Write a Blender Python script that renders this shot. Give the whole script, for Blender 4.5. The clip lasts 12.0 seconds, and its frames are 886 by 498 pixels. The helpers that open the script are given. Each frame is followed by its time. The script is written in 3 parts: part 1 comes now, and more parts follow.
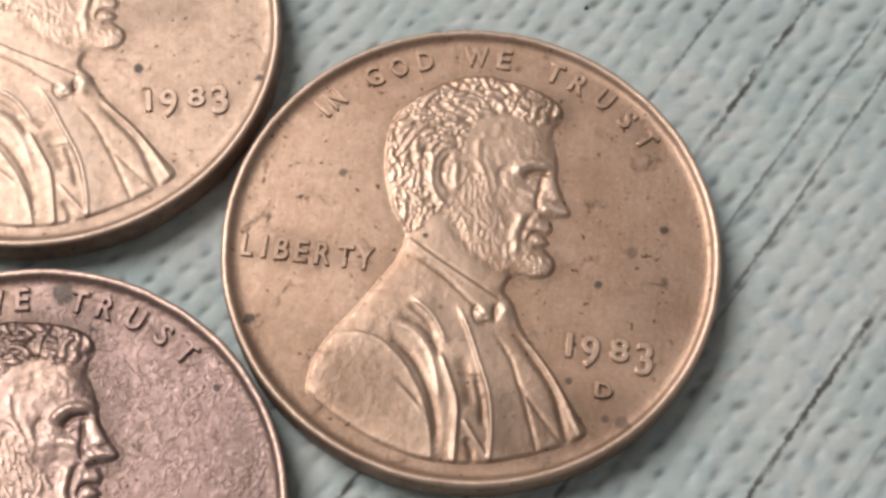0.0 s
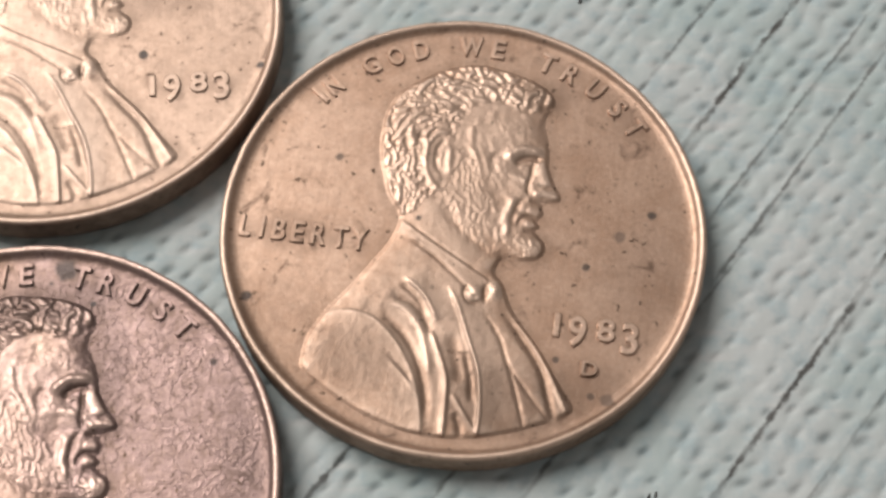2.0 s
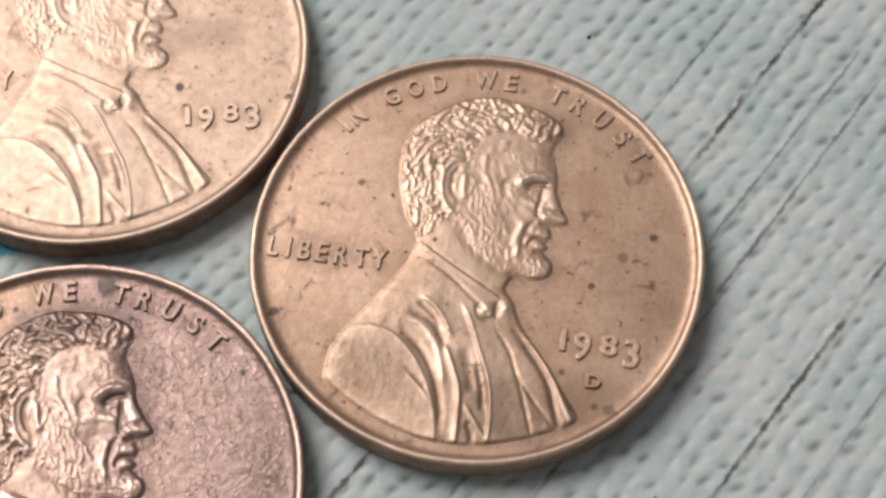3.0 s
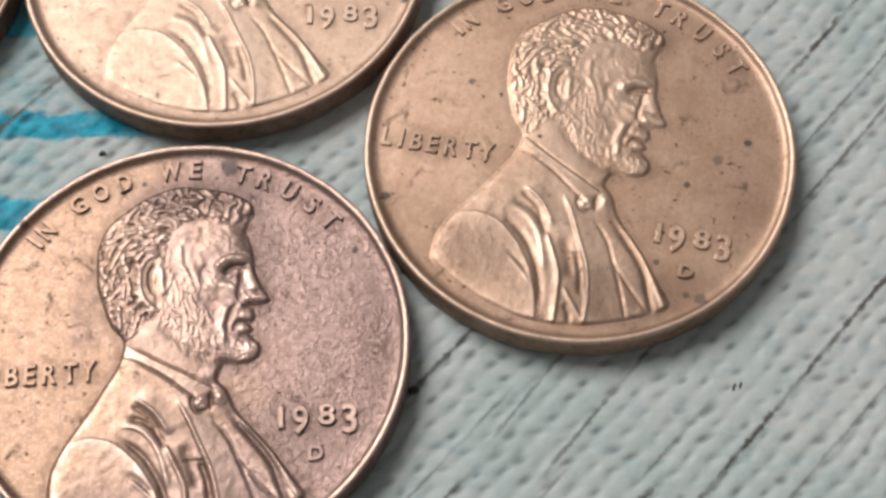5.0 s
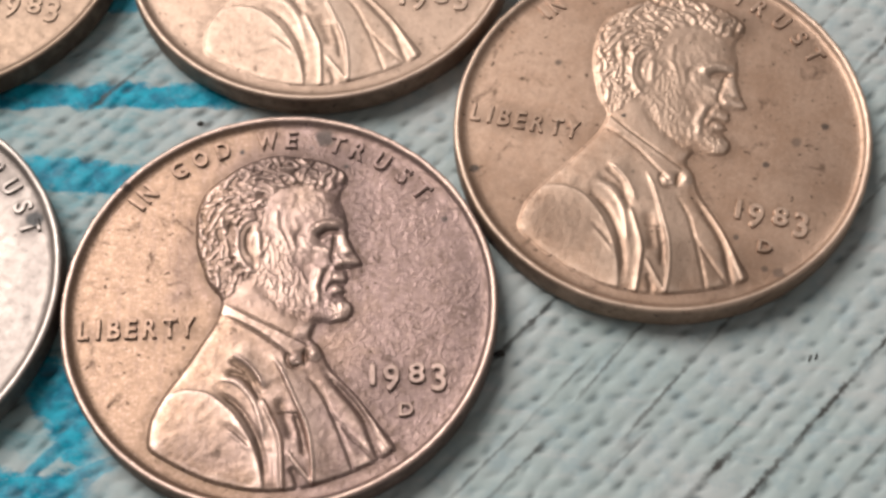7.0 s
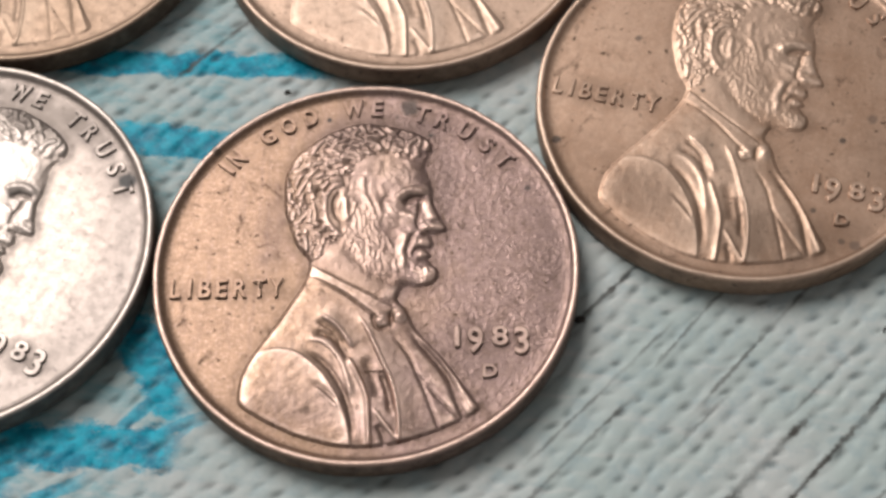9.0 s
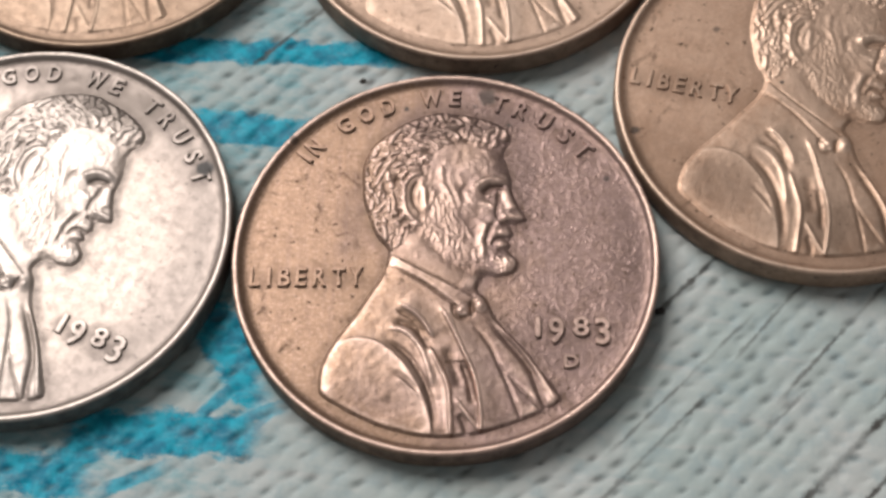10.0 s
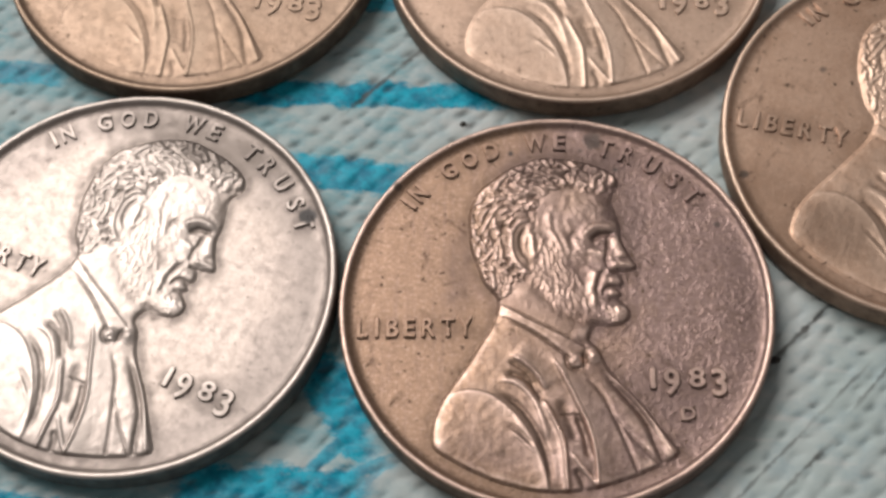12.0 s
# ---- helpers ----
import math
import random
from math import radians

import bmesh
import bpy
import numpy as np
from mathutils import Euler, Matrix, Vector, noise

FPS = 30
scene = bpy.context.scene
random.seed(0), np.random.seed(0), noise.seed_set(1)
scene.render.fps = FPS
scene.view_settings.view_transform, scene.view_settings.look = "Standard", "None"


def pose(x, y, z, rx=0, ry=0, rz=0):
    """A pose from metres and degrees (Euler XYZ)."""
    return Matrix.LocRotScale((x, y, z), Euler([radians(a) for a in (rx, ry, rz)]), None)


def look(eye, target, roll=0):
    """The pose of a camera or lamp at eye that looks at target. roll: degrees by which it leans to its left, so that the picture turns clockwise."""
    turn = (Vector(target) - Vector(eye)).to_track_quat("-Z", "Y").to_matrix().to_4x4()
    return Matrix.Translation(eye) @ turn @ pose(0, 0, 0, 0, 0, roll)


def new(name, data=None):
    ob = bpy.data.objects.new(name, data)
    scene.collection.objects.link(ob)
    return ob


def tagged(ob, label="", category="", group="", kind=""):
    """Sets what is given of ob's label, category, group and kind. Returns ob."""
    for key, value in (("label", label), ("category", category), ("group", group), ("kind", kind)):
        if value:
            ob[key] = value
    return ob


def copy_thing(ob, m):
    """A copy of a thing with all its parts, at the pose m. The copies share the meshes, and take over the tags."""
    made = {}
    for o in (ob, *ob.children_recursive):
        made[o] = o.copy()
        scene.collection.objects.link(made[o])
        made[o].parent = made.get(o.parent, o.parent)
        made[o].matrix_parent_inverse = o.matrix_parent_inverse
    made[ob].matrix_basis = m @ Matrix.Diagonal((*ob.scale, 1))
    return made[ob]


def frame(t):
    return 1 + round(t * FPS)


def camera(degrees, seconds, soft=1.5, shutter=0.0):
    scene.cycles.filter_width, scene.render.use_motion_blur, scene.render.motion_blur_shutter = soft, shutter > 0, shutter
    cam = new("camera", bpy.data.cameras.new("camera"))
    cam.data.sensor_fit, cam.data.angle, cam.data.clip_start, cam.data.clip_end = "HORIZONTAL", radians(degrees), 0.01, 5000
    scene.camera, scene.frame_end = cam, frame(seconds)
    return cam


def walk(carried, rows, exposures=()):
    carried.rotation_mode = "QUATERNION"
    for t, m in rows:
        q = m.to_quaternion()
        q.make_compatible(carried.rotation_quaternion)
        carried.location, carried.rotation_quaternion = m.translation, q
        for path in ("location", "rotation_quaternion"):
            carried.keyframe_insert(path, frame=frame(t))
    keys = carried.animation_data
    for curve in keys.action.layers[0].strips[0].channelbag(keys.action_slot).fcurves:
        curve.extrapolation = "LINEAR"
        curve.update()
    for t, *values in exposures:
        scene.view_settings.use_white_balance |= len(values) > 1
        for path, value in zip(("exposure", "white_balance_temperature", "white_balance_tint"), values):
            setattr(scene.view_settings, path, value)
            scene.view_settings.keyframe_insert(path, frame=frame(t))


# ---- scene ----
cam = camera(30.36, 12.0, soft=3.3)
ROWS = [
    (0.0, pose(-0.002443, -0.025429, 0.057976, 24.067, -0.994, -0.837)),
    (0.5, pose(-0.001943, -0.025762, 0.058239, 24.516, -0.833, -0.831)),
    (1.0, pose(-0.001904, -0.025546, 0.058407, 24.258, -0.837, -0.830)),
    (1.5, pose(-0.002076, -0.025955, 0.057918, 24.209, -1.064, -0.729)),
    (2.0, pose(-0.001409, -0.027693, 0.058847, 24.969, -0.622, 0.033)),
    (2.5, pose(-0.000628, -0.029627, 0.061802, 26.307, 0.273, 0.589)),
    (2.7, pose(-0.000437, -0.029512, 0.062496, 25.867, 0.410, 0.647)),
    (4.3, pose(-0.001145, -0.033723, 0.063165, 26.410, 0.638, 2.335)),
    (4.5, pose(-0.000794, -0.033990, 0.063557, 26.093, 1.240, 2.880)),
    (5.0, pose(-0.002086, -0.036239, 0.064061, 26.317, 1.347, 3.883)),
    (5.5, pose(-0.002997, -0.037820, 0.063745, 26.810, 1.200, 4.538)),
    (6.0, pose(-0.004288, -0.039327, 0.063944, 26.996, 1.384, 5.317)),
    (6.5, pose(-0.004294, -0.040084, 0.064493, 27.600, 1.354, 5.432)),
    (8.5, pose(-0.006557, -0.041910, 0.065690, 28.004, 1.579, 6.353)),
    (9.0, pose(-0.007019, -0.042940, 0.065788, 27.949, 1.613, 6.821)),
    (9.5, pose(-0.008922, -0.043521, 0.065050, 28.005, 1.562, 7.188)),
    (10.0, pose(-0.010012, -0.043381, 0.065636, 27.744, 1.762, 7.428)),
    (10.5, pose(-0.010431, -0.042914, 0.065701, 27.829, 1.619, 7.254)),
    (11.0, pose(-0.010946, -0.042922, 0.065686, 28.013, 1.980, 7.281)),
    (11.5, pose(-0.012848, -0.042926, 0.065449, 27.759, 1.047, 6.953)),
    (12.0, pose(-0.014712, -0.041379, 0.065826, 27.623, 2.212, 7.264)),
]
walk(cam, ROWS, exposures=((0.0, -0.08), (1.0, -0.04), (5.5, -0.04), (9.0, -0.10), (12.0, -0.23)))

# ---------------------------------------------------------------- light
world = bpy.data.worlds.new("dim_room")
world.use_nodes = True
world.node_tree.nodes["Background"].inputs[0].default_value = (1.0, 0.96, 0.93, 1)
world.node_tree.nodes["Background"].inputs[1].default_value = 0.17
scene.world = world

# soft disk close by stands in for an unseen source at upper left
lamp_data = bpy.data.lights.new("ceiling_lamp", "AREA")
lamp_data.shape, lamp_data.size, lamp_data.energy = "DISK", 0.42, 4.92
lamp_data.color = (1.0, 0.96, 0.925)
lamp = new("ceiling_lamp", lamp_data)
lamp.matrix_world = look((-0.343, 0.281, 0.546), (-0.018, -0.003, 0))

MM = 0.001


# ---------------------------------------------------------------- materials
class Graph:
    """A small builder for node materials."""

    def __init__(self, name):
        self.material = bpy.data.materials.new(name)
        self.material.use_nodes = True
        self.tree = self.material.node_tree
        self.surface = self.tree.nodes["Principled BSDF"]

    def put(self, socket, value):
        if value is None:
            return
        if isinstance(value, bpy.types.NodeSocket):
            self.tree.links.new(value, socket)
        else:
            socket.default_value = value

    def math(self, operation, a, b=None, c=None, clamp=False):
        n = self.tree.nodes.new("ShaderNodeMath")
        n.operation, n.use_clamp = operation, clamp
        for i, v in enumerate((a, b, c)):
            self.put(n.inputs[i], v)
        return n.outputs[0]

    def noise(self, vector, scale, detail=3.0, rough=0.55, distortion=0.0):
        n = self.tree.nodes.new("ShaderNodeTexNoise")
        self.put(n.inputs["Vector"], vector)
        n.inputs["Scale"].default_value = scale
        n.inputs["Detail"].default_value = detail
        n.inputs["Roughness"].default_value = rough
        n.inputs["Distortion"].default_value = distortion
        return n.outputs[0]

    def ramp(self, value, low, high, to_low=0.0, to_high=1.0):
        n = self.tree.nodes.new("ShaderNodeMapRange")
        n.interpolation_type = "SMOOTHSTEP"
        for i, v in enumerate((value, low, high, to_low, to_high)):
            self.put(n.inputs[i], v)
        return n.outputs[0]

    def mix(self, factor, a, b):
        n = self.tree.nodes.new("ShaderNodeMix")
        n.data_type = "RGBA"
        self.put(n.inputs[0], factor)
        self.put(n.inputs[6], a if isinstance(a, bpy.types.NodeSocket) else (*a, 1))
        self.put(n.inputs[7], b if isinstance(b, bpy.types.NodeSocket) else (*b, 1))
        return n.outputs[2]

    def stretched(self, vector, scale, turn=0.0):
        n = self.tree.nodes.new("ShaderNodeMapping")
        self.put(n.inputs["Vector"], vector)
        n.inputs["Scale"].default_value = scale
        n.inputs["Rotation"].default_value = (0, 0, radians(turn))
        return n.outputs[0]

    def attribute(self, name):
        n = self.tree.nodes.new("ShaderNodeAttribute")
        n.attribute_name = name
        return n.outputs["Fac"]

    def bump(self, height, strength, distance, normal=None):
        n = self.tree.nodes.new("ShaderNodeBump")
        n.inputs["Strength"].default_value = strength
        n.inputs["Distance"].default_value = distance
        self.put(n.inputs["Height"], height)
        self.put(n.inputs["Normal"], normal)
        return n.outputs[0]


def local_millimetres(g):
    """Object coordinates in millimetres, and their x, y and z."""
    coords = g.tree.nodes.new("ShaderNodeTexCoord").outputs["Object"]
    scaled = g.tree.nodes.new("ShaderNodeVectorMath")
    scaled.operation = "SCALE"
    g.put(scaled.inputs[0], coords)
    scaled.inputs["Scale"].default_value = 1000.0
    split = g.tree.nodes.new("ShaderNodeSeparateXYZ")
    g.put(split.inputs[0], scaled.outputs[0])
    return scaled.outputs[0], split.outputs[0], split.outputs[1], split.outputs[2]


def coin_metal(name, main, second, worn, rough, spread=0.5, grain=0.35, tarnish_and_shade=(0.10, 0.06, 0.04), stain=0.25, spots=(), clouds=(), across=0.0, ring=0.0, pebble=0.05, edge_dark=0.9, rub=(1.36, 1.52, 0.6), crest=0.5, hollow=0.35, halo=0.25, seed=0.0):
    """Struck, circulated bronze. main and second: two tones of patina; worn: bare high points;
    across: how far the second tone keeps to the side that the bust faces; ring: grey toning by the rim;
    crest, hollow: rubbed metal with painted glint on folds, toning with painted shade between them; halo: toning left
    round the raised design, and painted shade in the rim's corner."""
    g = Graph(name)
    mm, x, y, z = local_millimetres(g)
    place = g.tree.nodes.new("ShaderNodeVectorMath")
    g.put(place.inputs[0], mm)
    place.inputs[1].default_value = (seed * 31.0, seed * 17.0, 0)
    at = place.outputs[0]
    cloudy = g.noise(at, 0.33, 4, 0.6, 0.4)
    tone = g.math("ADD", cloudy, g.math("MULTIPLY", x, 0.06 * across))
    colour = g.mix(g.ramp(tone, 0.5 - spread * 0.3, 0.5 + spread * 0.3), main, second)
    # fine mottling
    mottle = g.noise(at, 2.3, 5, 0.7)
    colour = g.mix(g.ramp(mottle, 0.40, 0.72, 0.0, 0.45), colour, tuple(c * 0.62 for c in main))
    fleck = g.noise(at, 6.5, 3, 0.6)
    colour = g.mix(g.ramp(fleck, 0.50, 0.68, 0.0, 0.30), colour, worn)
    colour = g.mix(g.ramp(fleck, 0.46, 0.32, 0.0, 0.30), colour, tuple(c * 0.6 for c in main))
    streak = g.noise(g.stretched(at, (3.2, 0.22, 1.0), 8.0), 1.0, 4, 0.65)
    colour = g.mix(g.ramp(streak, 0.50, 0.75, 0.0, 0.30), colour, tuple(c * 0.70 for c in second))
    # dark stains and specks
    stains = g.ramp(g.noise(at, 0.8, 6, 0.68, 0.8), 0.57, 0.72, 0.0, stain)
    colour = g.mix(stains, colour, tarnish_and_shade)
    specks = g.ramp(g.noise(at, 3.6, 2, 0.5), 0.665, 0.745, 0.0, min(1.0, stain * 2.0))
    colour = g.mix(specks, colour, tarnish_and_shade)
    if ring:
        radius = g.math("SQRT", g.math("ADD", g.math("MULTIPLY", x, x), g.math("MULTIPLY", y, y)))
        wobble = g.math("ADD", radius, g.math("MULTIPLY", g.noise(at, 0.6, 3), 2.2))
        colour = g.mix(g.ramp(wobble, 7.2, 9.2, 0.0, ring), colour, (0.22, 0.185, 0.17))
    # plain edge darkened: dirt of many hands, plus shade painted into the colour
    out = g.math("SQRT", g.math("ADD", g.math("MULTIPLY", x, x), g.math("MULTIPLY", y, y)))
    edge = g.math("MULTIPLY", g.ramp(out, 9.475, 9.515), g.ramp(g.noise(at, 0.9, 4, 0.65), 0.30, 0.65, 0.5 * edge_dark, edge_dark))
    colour = g.mix(edge, colour, tuple(c * 0.7 for c in tarnish_and_shade))
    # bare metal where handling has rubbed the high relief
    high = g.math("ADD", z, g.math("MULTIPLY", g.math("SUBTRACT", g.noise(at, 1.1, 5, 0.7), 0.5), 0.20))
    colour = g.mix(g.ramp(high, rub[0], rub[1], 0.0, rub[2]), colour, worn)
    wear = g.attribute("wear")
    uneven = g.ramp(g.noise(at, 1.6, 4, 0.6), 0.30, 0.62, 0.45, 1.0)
    # hollows darker, crests paler: toning and wear, with shade and glint painted in
    colour = g.mix(g.math("MULTIPLY", g.ramp(wear, -0.10, -0.85, 0.0, hollow), uneven), colour, tarnish_and_shade)
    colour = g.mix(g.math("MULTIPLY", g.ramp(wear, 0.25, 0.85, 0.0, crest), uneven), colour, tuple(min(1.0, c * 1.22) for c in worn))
    colour = g.mix(g.math("MULTIPLY", g.ramp(g.attribute("halo"), 0.15, 0.95, 0.0, halo), uneven), colour, tarnish_and_shade)
    # old toning that spread in soft patches
    for cx, cy, rx, ry, depth in clouds:
        u = g.math("POWER", g.math("DIVIDE", g.math("SUBTRACT", x, cx), rx), 2.0)
        v = g.math("POWER", g.math("DIVIDE", g.math("SUBTRACT", y, cy), ry), 2.0)
        gap = g.math("ADD", g.math("SQRT", g.math("ADD", u, v)), g.math("MULTIPLY", g.math("SUBTRACT", g.noise(at, 0.9, 5, 0.65), 0.5), 0.9))
        colour = g.mix(g.ramp(gap, 0.35, 1.15, depth, 0.0), colour, tuple(c * 0.34 for c in second))
    # black spots of dirt, which do not shine
    bare = g.math("SUBTRACT", 1.0, g.math("MULTIPLY", edge, 0.85))
    for sx, sy, sr, depth in spots:
        gap = g.math("SQRT", g.math("ADD", g.math("POWER", g.math("SUBTRACT", x, sx), 2.0), g.math("POWER", g.math("SUBTRACT", y, sy), 2.0)))
        gap = g.math("ADD", gap, g.math("MULTIPLY", g.math("SUBTRACT", g.noise(at, 3.0, 3), 0.5), sr * 0.8))
        black = g.ramp(gap, sr * 0.55, sr, depth, 0.0)
        colour = g.mix(black, colour, (0.036, 0.025, 0.021))
        bare = g.math("MULTIPLY", bare, g.math("SUBTRACT", 1.0, black))
    g.put(g.surface.inputs["Base Color"], colour)
    g.put(g.surface.inputs["Metallic"], g.math("MULTIPLY", bare, 0.78))
    hairline = g.noise(g.stretched(at, (9.0, 0.4, 1.0), 8.0), 1.0, 2, 0.5)
    fine = g.noise(at, 9.0, 4, 0.65)
    scratch = g.ramp(g.noise(g.stretched(at, (0.35, 7.0, 1.0), 34.0), 1.0, 2, 0.5), 0.68, 0.76)
    nick = g.ramp(g.noise(at, 1.7, 2, 0.5), 0.70, 0.77)
    gloss = g.math("ADD", g.math("MULTIPLY", g.math("SUBTRACT", mottle, 0.5), 0.30), rough)
    gloss = g.math("ADD", gloss, g.math("ADD", g.math("MULTIPLY", stains, 0.35), g.math("MULTIPLY", edge, 0.3)), clamp=True)
    g.put(g.surface.inputs["Roughness"], gloss)
    relief = g.bump(fine, grain, 0.00006)
    relief = g.bump(hairline, 0.10, 0.00003, relief)
    lumps = g.ramp(g.noise(at, 2.9, 3, 0.6, 0.8), 0.46, 0.62)
    if across:
        lumps = g.math("MULTIPLY", lumps, g.math("MULTIPLY", g.ramp(x, -2.0, 3.5, 0.15, 1.0), g.math("MULTIPLY", g.ramp(z, 1.26, 1.32, 1.0, 0.3), g.ramp(g.noise(at, 0.35, 3, 0.5), 0.38, 0.6, 0.25, 1.0))))
    relief = g.bump(lumps, pebble, 0.00009, relief)
    relief = g.bump(scratch, -0.12, 0.00004, relief)
    relief = g.bump(nick, -0.35, 0.00008, relief)
    g.put(g.surface.inputs["Normal"], relief)
    return g.material


BROWN = coin_metal("brown_bronze", (0.575, 0.385, 0.282), (0.46, 0.290, 0.200), (0.66, 0.49, 0.385), 0.46, stain=0.75, grain=0.16, edge_dark=0.6, rub=(1.345, 1.45, 0.45), crest=0.55, hollow=0.30, halo=0.18,
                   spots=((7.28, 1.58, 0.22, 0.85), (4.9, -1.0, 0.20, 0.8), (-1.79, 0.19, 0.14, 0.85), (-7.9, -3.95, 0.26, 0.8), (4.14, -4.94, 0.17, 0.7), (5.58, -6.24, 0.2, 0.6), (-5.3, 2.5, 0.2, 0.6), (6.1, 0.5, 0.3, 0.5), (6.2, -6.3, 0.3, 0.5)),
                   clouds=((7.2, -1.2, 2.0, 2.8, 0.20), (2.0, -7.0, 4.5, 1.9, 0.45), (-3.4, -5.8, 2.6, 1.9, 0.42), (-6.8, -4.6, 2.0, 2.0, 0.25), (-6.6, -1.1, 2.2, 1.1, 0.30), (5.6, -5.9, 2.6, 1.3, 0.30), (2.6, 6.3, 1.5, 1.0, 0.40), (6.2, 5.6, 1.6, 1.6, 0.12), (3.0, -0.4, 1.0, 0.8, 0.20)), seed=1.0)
ROSE = coin_metal("rose_bronze", (0.54, 0.38, 0.29), (0.48, 0.332, 0.248), (0.60, 0.45, 0.36), 0.49, stain=0.48, hollow=0.25, halo=0.30, grain=0.1, edge_dark=0.7,
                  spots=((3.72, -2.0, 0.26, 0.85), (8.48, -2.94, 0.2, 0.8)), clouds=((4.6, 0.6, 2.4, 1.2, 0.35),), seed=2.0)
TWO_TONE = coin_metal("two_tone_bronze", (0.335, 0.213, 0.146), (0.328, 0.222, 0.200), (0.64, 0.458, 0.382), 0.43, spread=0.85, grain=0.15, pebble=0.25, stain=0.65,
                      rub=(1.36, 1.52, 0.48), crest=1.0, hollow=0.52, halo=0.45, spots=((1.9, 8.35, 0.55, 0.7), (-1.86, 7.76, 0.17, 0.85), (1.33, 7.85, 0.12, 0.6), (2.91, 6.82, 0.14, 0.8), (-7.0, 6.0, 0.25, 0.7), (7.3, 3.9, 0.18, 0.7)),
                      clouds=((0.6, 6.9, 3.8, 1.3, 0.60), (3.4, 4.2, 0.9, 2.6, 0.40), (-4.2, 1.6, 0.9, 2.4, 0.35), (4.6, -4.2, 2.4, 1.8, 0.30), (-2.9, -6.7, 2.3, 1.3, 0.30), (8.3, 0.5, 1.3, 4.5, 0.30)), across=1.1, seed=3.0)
PALE = coin_metal("pale_bronze", (0.515, 0.427, 0.378), (0.455, 0.374, 0.328), (0.63, 0.542, 0.49), 0.47, stain=0.30, grain=0.1, tarnish_and_shade=(0.115, 0.092, 0.080),
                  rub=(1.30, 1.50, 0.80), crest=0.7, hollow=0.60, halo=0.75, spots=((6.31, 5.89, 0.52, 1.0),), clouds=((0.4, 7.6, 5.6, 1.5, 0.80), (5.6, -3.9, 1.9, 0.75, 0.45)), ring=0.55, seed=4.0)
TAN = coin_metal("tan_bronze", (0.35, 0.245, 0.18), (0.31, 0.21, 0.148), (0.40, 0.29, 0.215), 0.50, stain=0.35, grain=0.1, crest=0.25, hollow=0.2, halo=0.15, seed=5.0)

LEAN = radians(51.4)


# centre y at the first end, half width, ends, slope, force (millimetres)
BRUSH_STROKES = (
    (-0.09, 0.64, -33.4, -19.6, 0.075, 1.00), (-4.10, 0.88, -29.5, -23.6, -0.001, 0.95), (5.66, 0.77, -33.8, -21.9, 0.080, 0.90),
    (-1.03, 0.62, -55.8, -41.3, 0.080, 0.80), (-13.72, 1.65, -26.8, -23.4, -0.945, 1.00), (-20.15, 0.98, -31.6, -23.3, 0.111, 1.00),
    (-18.66, 0.31, -24.2, -22.6, 0.462, 0.85), (-22.07, 0.93, -46.1, -30.1, -0.001, 1.00), (-21.96, 0.67, -32.2, -29.4, 0.602, 0.95), (-22.53, 0.35, -29.4, -27.0, 0.562, 0.85))
# across the weave, half width, ends along the weave, force
SLANT_STROKES = ((8.6, 0.34, -30.9, -27.5, 0.9), (6.49, 0.18, -29.9, -28.3, 0.6))
# across the weave where it begins to count, half width, ends along the weave, force, drift
LONG_SEAMS = (
    (-4.65, 0.150, 7.9, 59.8, 0.95, 0.0351), (-13.71, 0.130, -40.2, 59.7, 0.80, 0.0201), (-1.62, 0.100, 9.4, 16.9, 0.60, 0.0251),
    (-7.20, 0.085, 6.8, 19.8, 0.50, 0.0201), (-8.91, 0.100, 5.3, 21.8, 0.62, 0.0301), (-8.95, 0.070, 0.8, 6.2, 0.40, 0.0))
SHORT_SEAMS = (
    (-1.98, 0.110, -14.1, -9.1, 0.75, 0.0), (-5.02, 0.100, -12.1, -6.6, 0.50, 0.0702), (-7.90, 0.110, -12.2, -4.2, 0.65, 0.0501),
    (-9.03, 0.090, -14.2, -11.2, 0.45, 0.0), (-12.14, 0.180, -16.0, -9.5, 0.95, 0.0), (-6.18, 0.100, -30.1, -14.1, 0.60, 0.0),
    (-5.03, 0.090, -19.1, -10.6, 0.50, 0.0), (-11.54, 0.090, -9.7, -5.7, 0.45, 0.0), (-16.55, 0.080, -30.2, 29.7, 0.40, 0.0),
    (20.82, 0.160, -17.7, -10.2, 0.75, 0.0), (6.09, 0.100, -4.0, 4.0, 0.50, 0.0))


